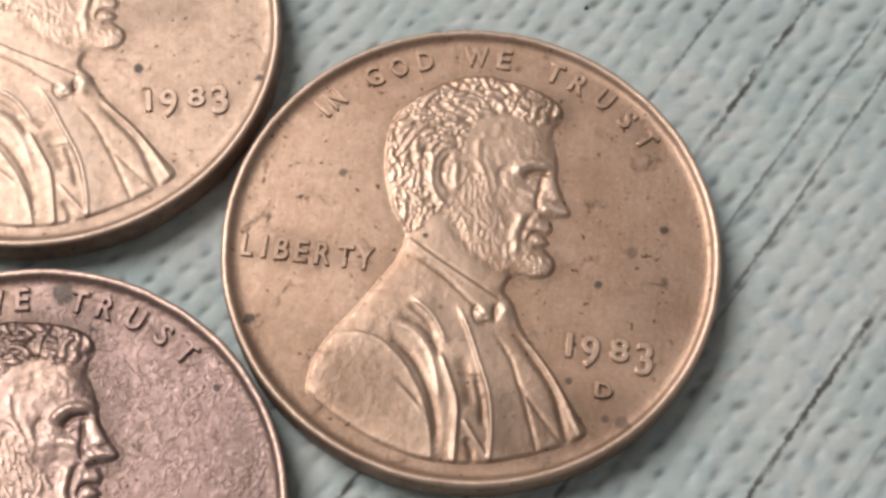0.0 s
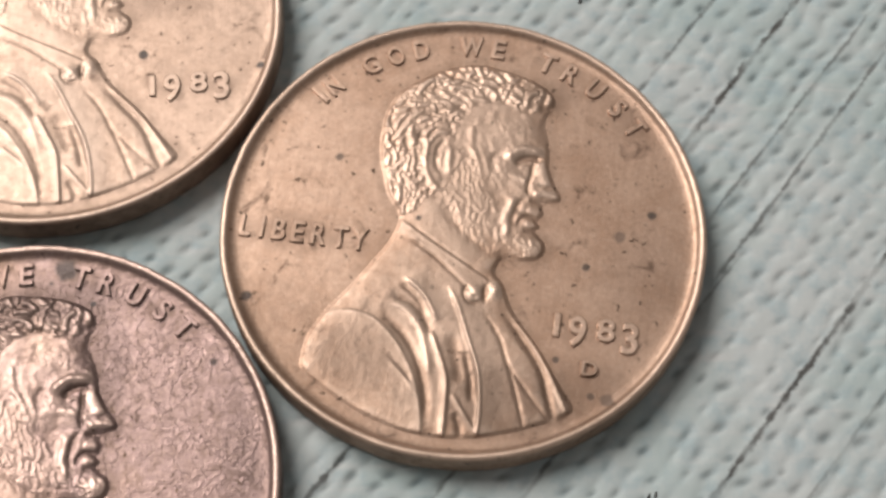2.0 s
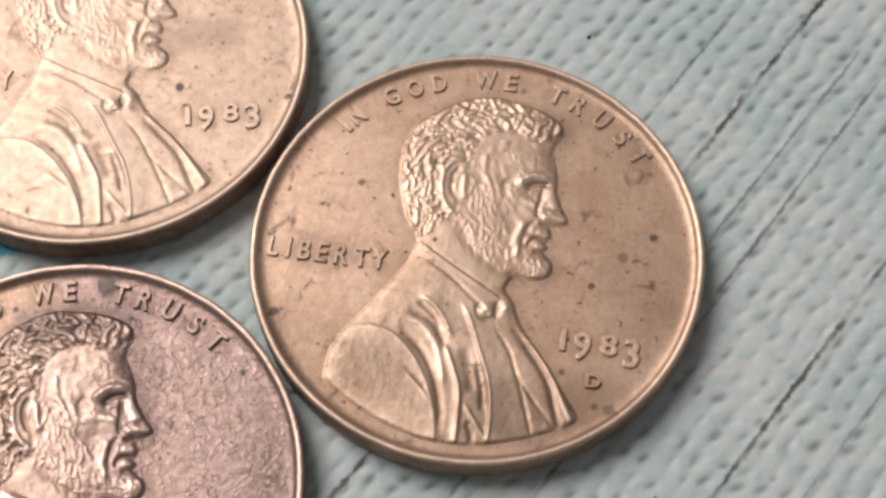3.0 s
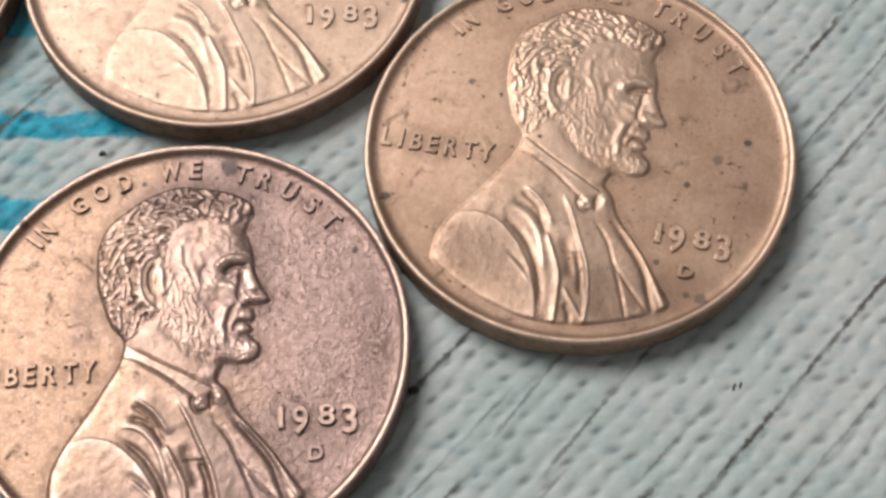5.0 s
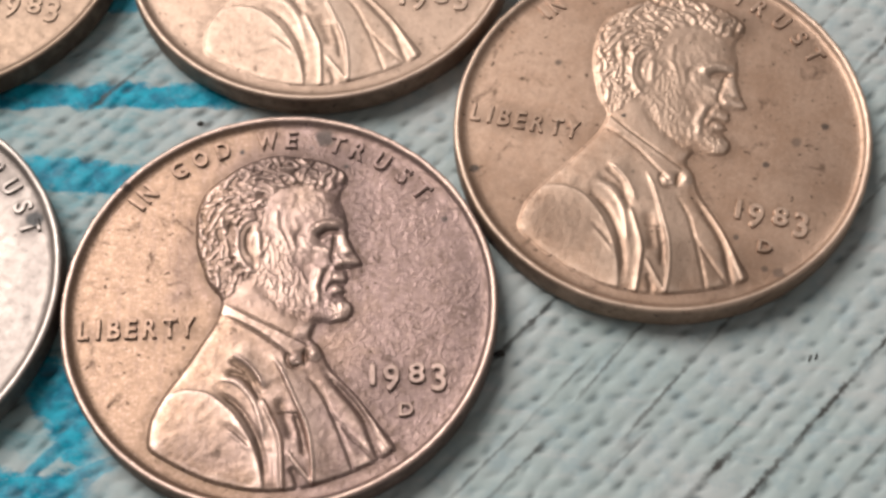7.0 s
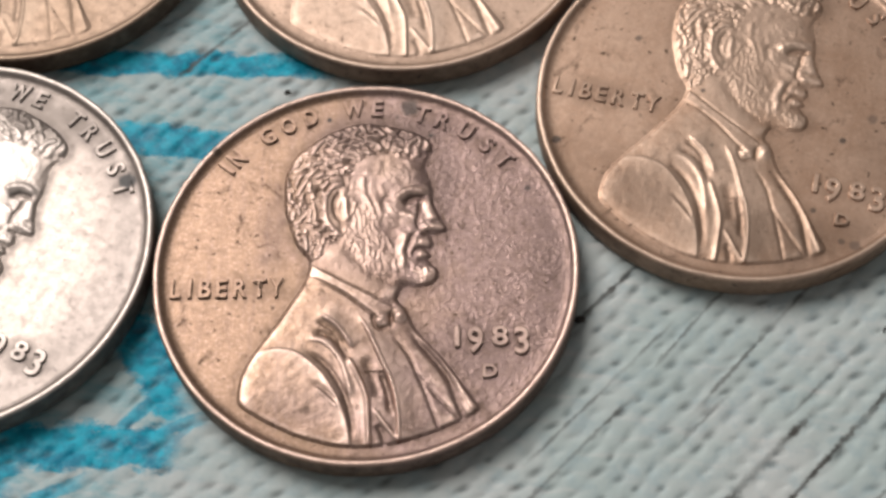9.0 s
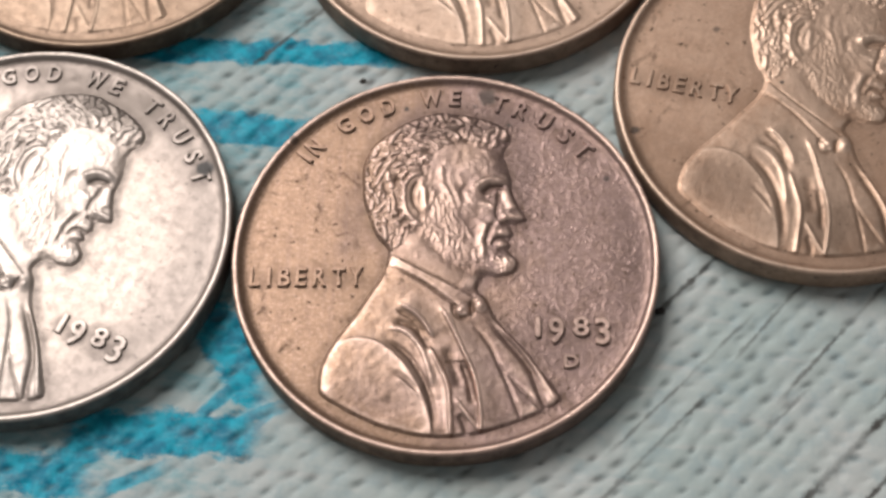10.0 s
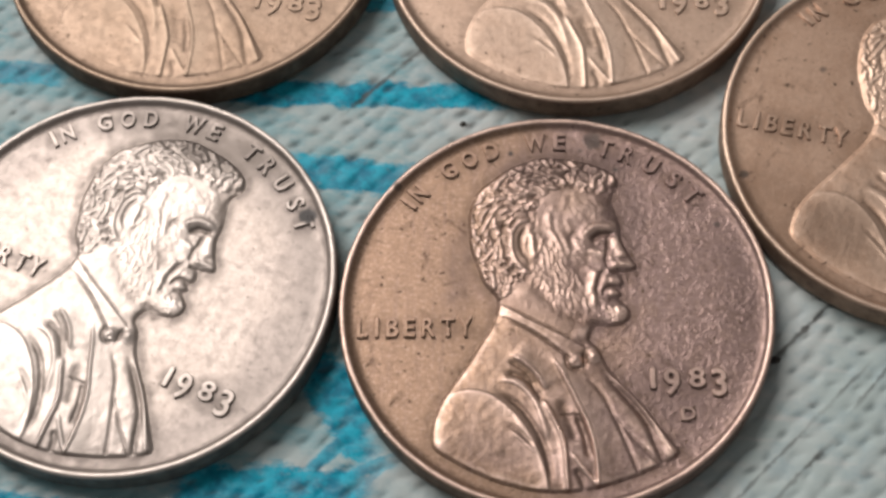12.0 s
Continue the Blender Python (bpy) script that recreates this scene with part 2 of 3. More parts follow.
def oilcloth():
    """Coated cloth printed as pale teal boards: thin dark seams, and bright blue brush strokes."""
    g = Graph("printed_oilcloth")
    mm, x, y, z = local_millimetres(g)
    ca, sa = math.cos(LEAN), math.sin(LEAN)
    s = g.math("ADD", g.math("MULTIPLY", x, ca), g.math("MULTIPLY", y, sa))
    p = g.math("SUBTRACT", g.math("MULTIPLY", y, ca), g.math("MULTIPLY", x, sa))
    colour = g.mix(g.ramp(g.noise(mm, 0.11, 4, 0.6), 0.35, 0.65), (0.43, 0.50, 0.488), (0.54, 0.562, 0.55))
    colour = g.mix(g.ramp(g.noise(mm, 0.9, 4, 0.65), 0.42, 0.72, 0, 0.55), colour, (0.31, 0.41, 0.44))
    colour = g.mix(g.ramp(g.noise(g.stretched(mm, (0.25, 1.6, 1), -52.0), 1.0, 4, 0.6), 0.52, 0.75, 0, 0.5), colour, (0.61, 0.59, 0.57))
    # brush strokes, straight across: centre, half width, ends
    ragged = g.noise(g.stretched(mm, (0.55, 1.1, 1)), 0.95, 6, 0.74)
    patchy = g.noise(g.stretched(mm, (0.6, 1.0, 1)), 1.0, 5, 0.7)
    cover = None
    for cy, half, x0, x1, slope, force in BRUSH_STROKES:
        off = g.math("ABSOLUTE", g.math("SUBTRACT", g.math("SUBTRACT", y, g.math("MULTIPLY", g.math("SUBTRACT", x, x0), slope)), cy))
        off = g.math("ADD", off, g.math("MULTIPLY", g.math("SUBTRACT", ragged, 0.5), half * 2.3))
        band = g.ramp(off, half * 0.85, half * 1.25, force, 0.0)
        lead = g.math("ADD", x, g.math("MULTIPLY", g.math("SUBTRACT", ragged, 0.5), 2.5))
        band = g.math("MULTIPLY", band, g.math("MULTIPLY", g.ramp(lead, x0 - 0.5, x0 + 0.5), g.ramp(lead, x1 - 0.9, x1 + 0.7, 1.0, 0.0)))
        cover = band if cover is None else g.math("MAXIMUM", cover, band)
    # slanting dabs that follow the weave
    for cp, half, s0, s1, force in SLANT_STROKES:
        off = g.math("ABSOLUTE", g.math("SUBTRACT", p, cp))
        off = g.math("ADD", off, g.math("MULTIPLY", g.math("SUBTRACT", ragged, 0.5), half * 1.6))
        band = g.ramp(off, half * 0.7, half * 1.2, force, 0.0)
        lead = g.math("ADD", s, g.math("MULTIPLY", g.math("SUBTRACT", ragged, 0.5), 3.0))
        band = g.math("MULTIPLY", band, g.math("MULTIPLY", g.ramp(lead, s0 - 0.6, s0 + 0.6), g.ramp(lead, s1 - 0.6, s1 + 0.6, 1.0, 0.0)))
        cover = g.math("MAXIMUM", cover, band)
    thin = g.ramp(patchy, 0.28, 0.54, 0.72, 1.0)
    blue = g.mix(g.ramp(g.noise(mm, 1.1, 4, 0.65), 0.35, 0.65), (0.002, 0.195, 0.31), (0.010, 0.41, 0.56))
    # teal haze of thin paint beyond the strokes, on the painted side only
    haze = g.math("MULTIPLY", g.ramp(x, -20.0, -25.0), g.ramp(g.noise(g.stretched(mm, (0.5, 1.2, 1)), 0.55, 5, 0.7), 0.42, 0.66, 0.10, 0.60))
    colour = g.mix(haze, colour, (0.09, 0.34, 0.40))
    colour = g.mix(g.math("MULTIPLY", cover, thin), colour, blue)
    # printed seams between boards
    wander = g.math("MULTIPLY", g.math("SUBTRACT", g.noise(mm, 0.7, 5, 0.75), 0.5), 0.26)
    rubbed = g.ramp(g.noise(mm, 0.30, 3, 0.5), 0.36, 0.56, 0.35, 1.0)
    broken = g.noise(g.stretched(mm, (0.9, 0.9, 1)), 2.2, 4, 0.7)
    for cp, half, s0, s1, force, drift in LONG_SEAMS + SHORT_SEAMS:
        off = g.math("ABSOLUTE", g.math("SUBTRACT", g.math("SUBTRACT", g.math("ADD", p, wander), g.math("MULTIPLY", s, drift)), cp))
        off = g.math("ADD", off, g.math("MULTIPLY", g.math("SUBTRACT", broken, 0.5), half * 3.6))
        line = g.ramp(off, half * 0.15, half * 1.45, min(1.0, force * 1.2), 0.0)
        line = g.math("MULTIPLY", line, rubbed)
        line = g.math("MULTIPLY", line, g.math("MULTIPLY", g.ramp(s, s0 - 1.0, s0 + 1.0), g.ramp(s, s1 - 1.0, s1 + 1.0, 1.0, 0.0)))
        colour = g.mix(line, colour, (0.068, 0.063, 0.058))
    # darker colour in some pits of the embossing
    colour = g.mix(g.math("MULTIPLY", g.attribute("pit_tone"), 0.6, clamp=True), colour, (0.09, 0.11, 0.115))
    g.put(g.surface.inputs["Base Color"], colour)
    g.surface.inputs["Roughness"].default_value = 0.55
    g.surface.inputs["Specular IOR Level"].default_value = 0.22
    n = g.bump(g.noise(mm, 2.6, 4, 0.6), 0.22, 0.00010)
    g.put(g.surface.inputs["Normal"], g.bump(g.noise(mm, 11.0, 3, 0.6), 0.12, 0.00004, n))
    return g.material


CLOTH = oilcloth()


# ---------------------------------------------------------------- small tools
def part(name, mesh, material, parent, label=""):
    """Links a mesh as one part under its thing; the material sits on the object, so copies can differ."""
    ob = new(name, mesh)
    if not mesh.materials:
        mesh.materials.append(material)
    ob.material_slots[0].link = "OBJECT"
    ob.material_slots[0].material = material
    ob.parent = parent
    if label:
        ob["label"] = label
    return ob


def smooth(mesh):
    mesh.polygons.foreach_set("use_smooth", np.ones(len(mesh.polygons), bool))
    return mesh


def step(v, low, high):
    u = np.clip((v - low) / (high - low), 0, 1)
    return u * u * (3 - 2 * u)


def value_noise(px, py, cell, seed):
    """Smooth random field between -1 and 1."""
    table = np.random.RandomState(seed).uniform(-1, 1, (64, 64))
    u, v = px / cell, py / cell
    i, j = np.floor(u).astype(int), np.floor(v).astype(int)
    a, b = step(u - i, 0, 1), step(v - j, 0, 1)
    t = lambda di, dj: table[(i + di) % 64, (j + dj) % 64]
    return (t(0, 0) * (1 - a) + t(1, 0) * a) * (1 - b) + (t(0, 1) * (1 - a) + t(1, 1) * a) * b


def curve_through(points, closed=False, per=8):
    """A smooth (Catmull-Rom) line through a few control points."""
    pts = np.array(points, float)
    if closed:
        pts = np.vstack([pts[-1], pts, pts[:2]])
    else:
        pts = np.vstack([2 * pts[0] - pts[1], pts, 2 * pts[-1] - pts[-2]])
    out = []
    for a, b, c, d in zip(pts, pts[1:], pts[2:], pts[3:]):
        for u in np.arange(per) / per:
            out.append(0.5 * (2 * b + (c - a) * u + (2 * a - 5 * b + 4 * c - d) * u * u + (3 * b - a - 3 * c + d) * u ** 3))
    if not closed:
        out.append(pts[-2])
    return np.array(out)


def distance_to(line, px, py, closed=False):
    best = np.full(px.shape, 1e9)
    ends = np.vstack([line[1:], line[:1]]) if closed else line[1:]
    for (ax, ay), (bx, by) in zip(line, ends):
        dx, dy = bx - ax, by - ay
        u = np.clip(((px - ax) * dx + (py - ay) * dy) / (dx * dx + dy * dy + 1e-12), 0, 1)
        best = np.minimum(best, (px - ax - u * dx) ** 2 + (py - ay - u * dy) ** 2)
    return np.sqrt(best)


def trace(line, px, py):
    """Distance to a line, the side of it (+1 to the left of the way along it), and how far along it (0 to 1)."""
    best, side, share = np.full(px.shape, 1e9), np.zeros(px.shape), np.zeros(px.shape)
    count = len(line) - 1
    for i, ((ax, ay), (bx, by)) in enumerate(zip(line, line[1:])):
        dx, dy = bx - ax, by - ay
        u = np.clip(((px - ax) * dx + (py - ay) * dy) / (dx * dx + dy * dy + 1e-12), 0, 1)
        d = (px - ax - u * dx) ** 2 + (py - ay - u * dy) ** 2
        nearer = d < best
        side = np.where(nearer, np.sign(dx * (py - ay) - dy * (px - ax)), side)
        share = np.where(nearer, (i + u) / count, share)
        best = np.minimum(best, d)
    return np.sqrt(best), side, share


def inside_of(line, px, py):
    odd = np.zeros(px.shape, bool)
    for (ax, ay), (bx, by) in zip(line, np.vstack([line[1:], line[:1]])):
        cross = (ay > py) != (by > py)
        odd ^= cross & (px < (bx - ax) * (py - ay) / (by - ay + 1e-12) + ax)
    return odd


def sheet(name, xs, ys, height, keep=None):
    """A mesh over a grid of xs and ys (millimetres) with the given heights."""
    nx, ny = len(xs), len(ys)
    gx, gy = np.meshgrid(xs, ys)
    co = np.stack([gx.ravel(), gy.ravel(), height.ravel()], 1) * MM
    q = np.arange(nx * ny).reshape(ny, nx)
    quads = np.stack([q[:-1, :-1], q[:-1, 1:], q[1:, 1:], q[1:, :-1]], -1).reshape(-1, 4)
    if keep is not None:
        quads = quads[keep.ravel()[quads].all(1)]
        used = np.unique(quads)
        renumber = np.zeros(nx * ny, int)
        renumber[used] = np.arange(len(used))
        co, quads = co[used], renumber[quads]
    mesh = bpy.data.meshes.new(name)
    mesh.vertices.add(len(co))
    mesh.vertices.foreach_set("co", co.ravel())
    mesh.loops.add(quads.size)
    mesh.loops.foreach_set("vertex_index", quads.ravel())
    mesh.polygons.add(len(quads))
    mesh.polygons.foreach_set("loop_start", np.arange(0, quads.size, 4))
    mesh.update(calc_edges=True)
    mesh.validate()
    return smooth(mesh)


# ---------------------------------------------------------------- the cloth
def make_cloth():
    fine_x, fine_y = np.arange(-50, 21.01, 0.095), np.arange(-26, 17.01, 0.095)
    far = np.array([1.0, 3, 8, 20, 50, 120, 300])
    xs = np.concatenate([-50 - far[::-1], fine_x, 21 + far])
    ys = np.concatenate([-26 - far[::-1], fine_y, 17 + far])
    gx, gy = np.meshgrid(xs, ys)
    s, p = gx * math.cos(LEAN) + gy * math.sin(LEAN), gy * math.cos(LEAN) - gx * math.sin(LEAN)
    s = s + 0.40 * value_noise(gx, gy, 2.3, 11)
    p = p + 0.22 * value_noise(gx, gy, 1.9, 12) + 0.05 * value_noise(gx, gy, 0.6, 13)
    row, pitch = 0.86, 1.12
    r = np.floor(p / row).astype(int)
    v = p / row - r - 0.5
    u = s / pitch + 0.5 * (r % 2) + 0.13 * np.sin(r * 1.7)
    c = np.floor(u).astype(int)
    u = u - c - 0.5
    chance = np.random.RandomState(5).uniform(0, 1, (128, 128))[r % 128, c % 128]
    other = np.random.RandomState(6).uniform(-1, 1, (2, 128, 128))
    u0, v0 = u - 0.22 * other[0][r % 128, c % 128], v - 0.18 * other[1][r % 128, c % 128]
    size = 0.65 + 0.75 * np.random.RandomState(8).uniform(0, 1, (128, 128))[r % 128, c % 128]
    pit = np.exp(-((u0 * pitch / (0.26 * size)) ** 2 + ((v0 * row + 0.30 * u0 * pitch) / (0.125 * size)) ** 2))
    rib = 0.5 + 0.5 * np.cos(2 * np.pi * v)
    cross = 0.5 + 0.5 * np.cos(2 * np.pi * u)
    swell = 0.55 + 0.45 * value_noise(gx, gy, 1.7, 16)
    z = -0.095 * swell * rib ** 2 * (0.45 + 0.55 * cross) - 0.11 * pit * (0.35 + 0.65 * chance) + 0.012 * value_noise(gx, gy, 0.5, 14) + 0.025 * value_noise(gx, gy, 1.2, 15) - 0.03
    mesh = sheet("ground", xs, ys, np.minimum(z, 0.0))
    pit_tone = mesh.attributes.new("pit_tone", "FLOAT", "POINT")
    pit_tone.data.foreach_set("value", (pit * step(chance, 0.35, 0.95)).ravel().astype(np.float32))
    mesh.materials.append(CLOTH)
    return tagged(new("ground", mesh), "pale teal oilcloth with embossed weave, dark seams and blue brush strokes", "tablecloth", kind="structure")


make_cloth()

# ---------------------------------------------------------------- the coins
RADIUS, FIELD = 9.525, 1.24


# Outline of the bust, clockwise from the nape (millimetres from the coin's middle)
HEAD = ((-2.55, 0.25), (-3.1, 1.0), (-3.45, 1.95), (-3.72, 2.85), (-3.8, 3.9), (-3.72, 4.9), (-3.3, 5.8), (-2.65, 6.38), (-1.7, 7.05), (-0.45, 7.48), (0.7, 7.38), (1.9, 7.08),
        (2.65, 6.68), (2.97, 6.25), (2.95, 5.8), (2.72, 5.48), (2.67, 5.1), (2.82, 4.5), (2.98, 3.85), (3.0, 3.4))
FACE = ((3.03, 3.1), (3.35, 2.4), (3.64, 1.86), (3.5, 1.64), (3.08, 1.56), (2.93, 1.38), (3.02, 1.08), (2.9, 0.86), (2.78, 0.70), (2.94, 0.48), (2.76, 0.28), (2.94, 0.06),
        (3.2, -0.22), (3.2, -0.68), (2.85, -1.0), (2.2, -1.08), (1.75, -1.02), (1.5, -1.35), (1.45, -1.75))
COAT = ((1.85, -2.2), (2.25, -3.1), (2.85, -3.88), (3.5, -4.65), (4.08, -5.48), (4.62, -6.22), (5.0, -6.85), (4.6, -7.26), (3.35, -7.84), (2.4, -8.2), (1.2, -8.52), (0.0, -8.64),
        (-1.2, -8.54), (-2.45, -8.22), (-3.75, -7.66), (-4.6, -7.16), (-5.25, -6.7), (-5.42, -6.25), (-5.33, -5.3), (-5.0, -4.5), (-4.5, -3.7), (-3.9, -2.8), (-3.3, -1.8), (-2.75, -0.8))


def hair_strokes(total, gx, gy, mask, count, seed, length, width, height, heading, spread, bow):
    """Short bent ridges: curls of hair and beard. heading: the way they run at a place, before chance turns them."""
    rng = np.random.RandomState(seed)
    ys, xs = np.nonzero(mask > 0.4)
    spacing = gx[0, 1] - gx[0, 0]
    reach = int((length + 3 * width) / spacing) + 1
    out = np.zeros_like(total)
    for k in rng.choice(len(xs), count):
        x, y = gx[ys[k], xs[k]], gy[ys[k], xs[k]]
        a = heading(x, y) + rng.uniform(-spread, spread)
        bend = rng.uniform(-bow, bow) / length
        line = [(x, y)]
        for _ in range(5):
            x, y, a = x + math.cos(a) * length / 5, y + math.sin(a) * length / 5, a + bend * length / 5
            line.append((x, y))
        r0, r1, c0, c1 = max(ys[k] - reach, 0), ys[k] + reach, max(xs[k] - reach, 0), xs[k] + reach
        d = distance_to(np.array(line), gx[r0:r1, c0:c1], gy[r0:r1, c0:c1])
        lock = np.exp(-(d / width) ** 2) * rng.uniform(0.5, 1.0)
        out[r0:r1, c0:c1] = np.maximum(out[r0:r1, c0:c1] * np.where(lock > 0.2, 0.45, 1.0), lock)
    return total + height * (out - 0.4) * mask


def box_mean(values, half):
    """Running mean down the columns."""
    total = np.cumsum(np.pad(values, ((half + 1, half), (0, 0)), mode="edge"), 0)
    return (total[2 * half + 1:] - total[:-2 * half - 1]) / (2 * half + 1)


class Relief:
    """The sculptor's tools on one height field over the bust."""

    def __init__(self, cell):
        self.xs, self.ys = np.arange(-5.75, 5.35, cell), np.arange(-8.95, 7.8, cell)
        self.gx, self.gy = np.meshgrid(self.xs, self.ys)
        outline = curve_through(HEAD + FACE + COAT, closed=True, per=4)
        self.d = self.signed(outline) + 0.012 * value_noise(self.gx, self.gy, 0.5, 3)
        self.on = step(self.d, 0.0, 0.12)
        self.z = np.zeros_like(self.gx)

    def signed(self, line):
        return distance_to(line, self.gx, self.gy, closed=True) * np.where(inside_of(line, self.gx, self.gy), 1, -1)

    def region(self, points, low, high):
        """1 within a closed outline, falling to 0 across its border."""
        return step(self.signed(curve_through(points, closed=True, per=4)), low, high)

    def line(self, points, width, height, out=False):
        """A soft ridge or, with a negative height, a groove; out: it runs on over its far end."""
        gap, _, share = trace(curve_through(points, per=5), self.gx, self.gy)
        fade = step(share, -0.02, 0.2) * (1.0 if out else step(1 - share, -0.02, 0.2))
        self.z += height * fade * np.exp(-(gap / width) ** 2) * self.on

    def fold(self, points, height, left, right, crest=0.03, out=False):
        """An edge of cloth: it eases away over left and right of the line, with a thin crest along it."""
        gap, side, share = trace(curve_through(points, per=5), self.gx, self.gy)
        fade = step(share, -0.02, 0.2) * (1.0 if out else step(1 - share, -0.02, 0.15))
        self.z += fade * self.on * (height * np.exp(-(gap / np.where(side > 0, left, right)) ** 2) + crest * np.exp(-(gap / 0.07) ** 2))

    def mound(self, x, y, rx, ry, height):
        self.z += height * np.exp(-((self.gx - x) / rx) ** 2 - ((self.gy - y) / ry) ** 2) * self.on


def model_coat(r):
    # collar: a band between two cut lines, and the neck above it
    band = r.region(((-2.5, 0.1), (-1.1, -0.72), (0.2, -1.45), (1.25, -2.0), (0.75, -2.7), (0.0, -2.15), (-1.05, -1.3), (-2.6, -0.45)), -0.05, 0.08)
    r.z += 0.035 * band * r.on
    r.line(((-2.6, -0.42), (-1.05, -1.3), (0.0, -2.12), (0.72, -2.72)), 0.065, -0.065, out=True)
    r.line(((-2.45, 0.12), (-1.1, -0.72), (0.2, -1.45), (1.2, -2.0)), 0.065, -0.060, out=True)
    # sleeve: a smooth dome that ends in a long arc, a deep hollow behind the arc
    r.fold(((-4.95, -4.36), (-3.9, -4.06), (-2.85, -4.3), (-1.85, -5.2), (-1.12, -6.4), (-0.68, -7.6), (-0.55, -8.6)), 0.050, 0.07, 0.60, 0.012, out=True)
    r.line(((-2.7, -3.98), (-1.65, -4.8), (-0.95, -5.9), (-0.55, -7.0), (-0.38, -8.2)), 0.15, -0.090)
    r.line(((-2.1, -5.86), (-1.5, -6.38), (-0.98, -6.95)), 0.07, 0.040)
    r.line(((-2.25, -5.55), (-1.6, -6.05), (-1.1, -6.6)), 0.13, -0.045)
    # two folds between sleeve and lapel
    r.fold(((-2.65, -3.52), (-1.75, -3.75), (-1.1, -4.45), (-0.72, -5.4), (-0.5, -6.4)), 0.060, 0.22, 0.10, 0.020)
    r.line(((-2.35, -3.22), (-1.5, -3.45), (-0.92, -4.1), (-0.62, -4.7)), 0.15, -0.075)
    # lapel with its point, and the two bright edges of the front
    r.fold(((-2.0, -2.36), (-1.12, -3.05), (-0.48, -4.08)), 0.065, 0.45, 0.07, 0.070)
    r.line(((-2.15, -2.62), (-1.36, -3.22), (-0.86, -3.95)), 0.11, -0.060)
    r.fold(((-0.76, -4.28), (-0.27, -5.33), (0.13, -6.3), (0.23, -7.35), (0.28, -8.6)), 0.070, 0.09, 0.20, 0.085, out=True)
    r.line(((0.05, -4.4), (0.45, -5.5), (0.72, -6.5)), 0.26, -0.080)
    r.fold(((-0.25, -2.5), (0.2, -3.3), (0.74, -4.55), (1.26, -5.8), (1.5, -7.1), (1.55, -8.5)), 0.080, 0.60, 0.08, 0.090, out=True)
    r.line(((0.72, -5.1), (1.05, -6.1), (1.22, -7.2)), 0.15, -0.110)
    r.line(((0.42, -6.85), (0.97, -7.62), (1.5, -8.3)), 0.075, 0.085, out=True)
    r.line(((0.62, -7.55), (0.85, -8.05), (0.95, -8.5)), 0.14, -0.085, out=True)
    r.line(((0.0, -5.16), (0.45, -5.2), (0.92, -5.22)), 0.05, -0.045)
    # thin seams of the waistcoat
    r.line(((1.15, -3.35), (1.9, -4.35), (2.27, -5.2), (2.72, -6.3), (3.2, -7.7)), 0.085, -0.055, out=True)
    r.line(((2.25, -5.25), (3.1, -6.3), (4.1, -7.4)), 0.075, -0.045, out=True)
    r.line(((2.75, -5.6), (3.25, -6.6), (3.8, -7.3)), 0.22, -0.025)
    # far lapel: a bright outer roll and the hollow beside it
    r.line(((1.95, -3.25), (2.8, -4.32), (3.62, -5.45), (3.98, -6.45), (4.3, -7.35)), 0.15, -0.100, out=True)
    r.line(((2.12, -3.3), (2.95, -4.15), (3.62, -5.0), (4.18, -5.95), (4.72, -6.95)), 0.10, 0.100, out=True)
    # bow tie
    r.mound(0.78, -2.72, 0.27, 0.25, 0.20)
    r.mound(1.55, -2.50, 0.23, 0.28, 0.19)
    r.mound(1.17, -2.64, 0.10, 0.30, -0.15)
    r.line(((0.45, -2.35), (0.38, -2.75), (0.62, -3.1), (1.1, -3.05)), 0.08, -0.09)
    r.mound(0.80, -2.84, 0.10, 0.08, -0.09)
    r.mound(-4.75, -5.5, 0.6, 1.0, 0.020)


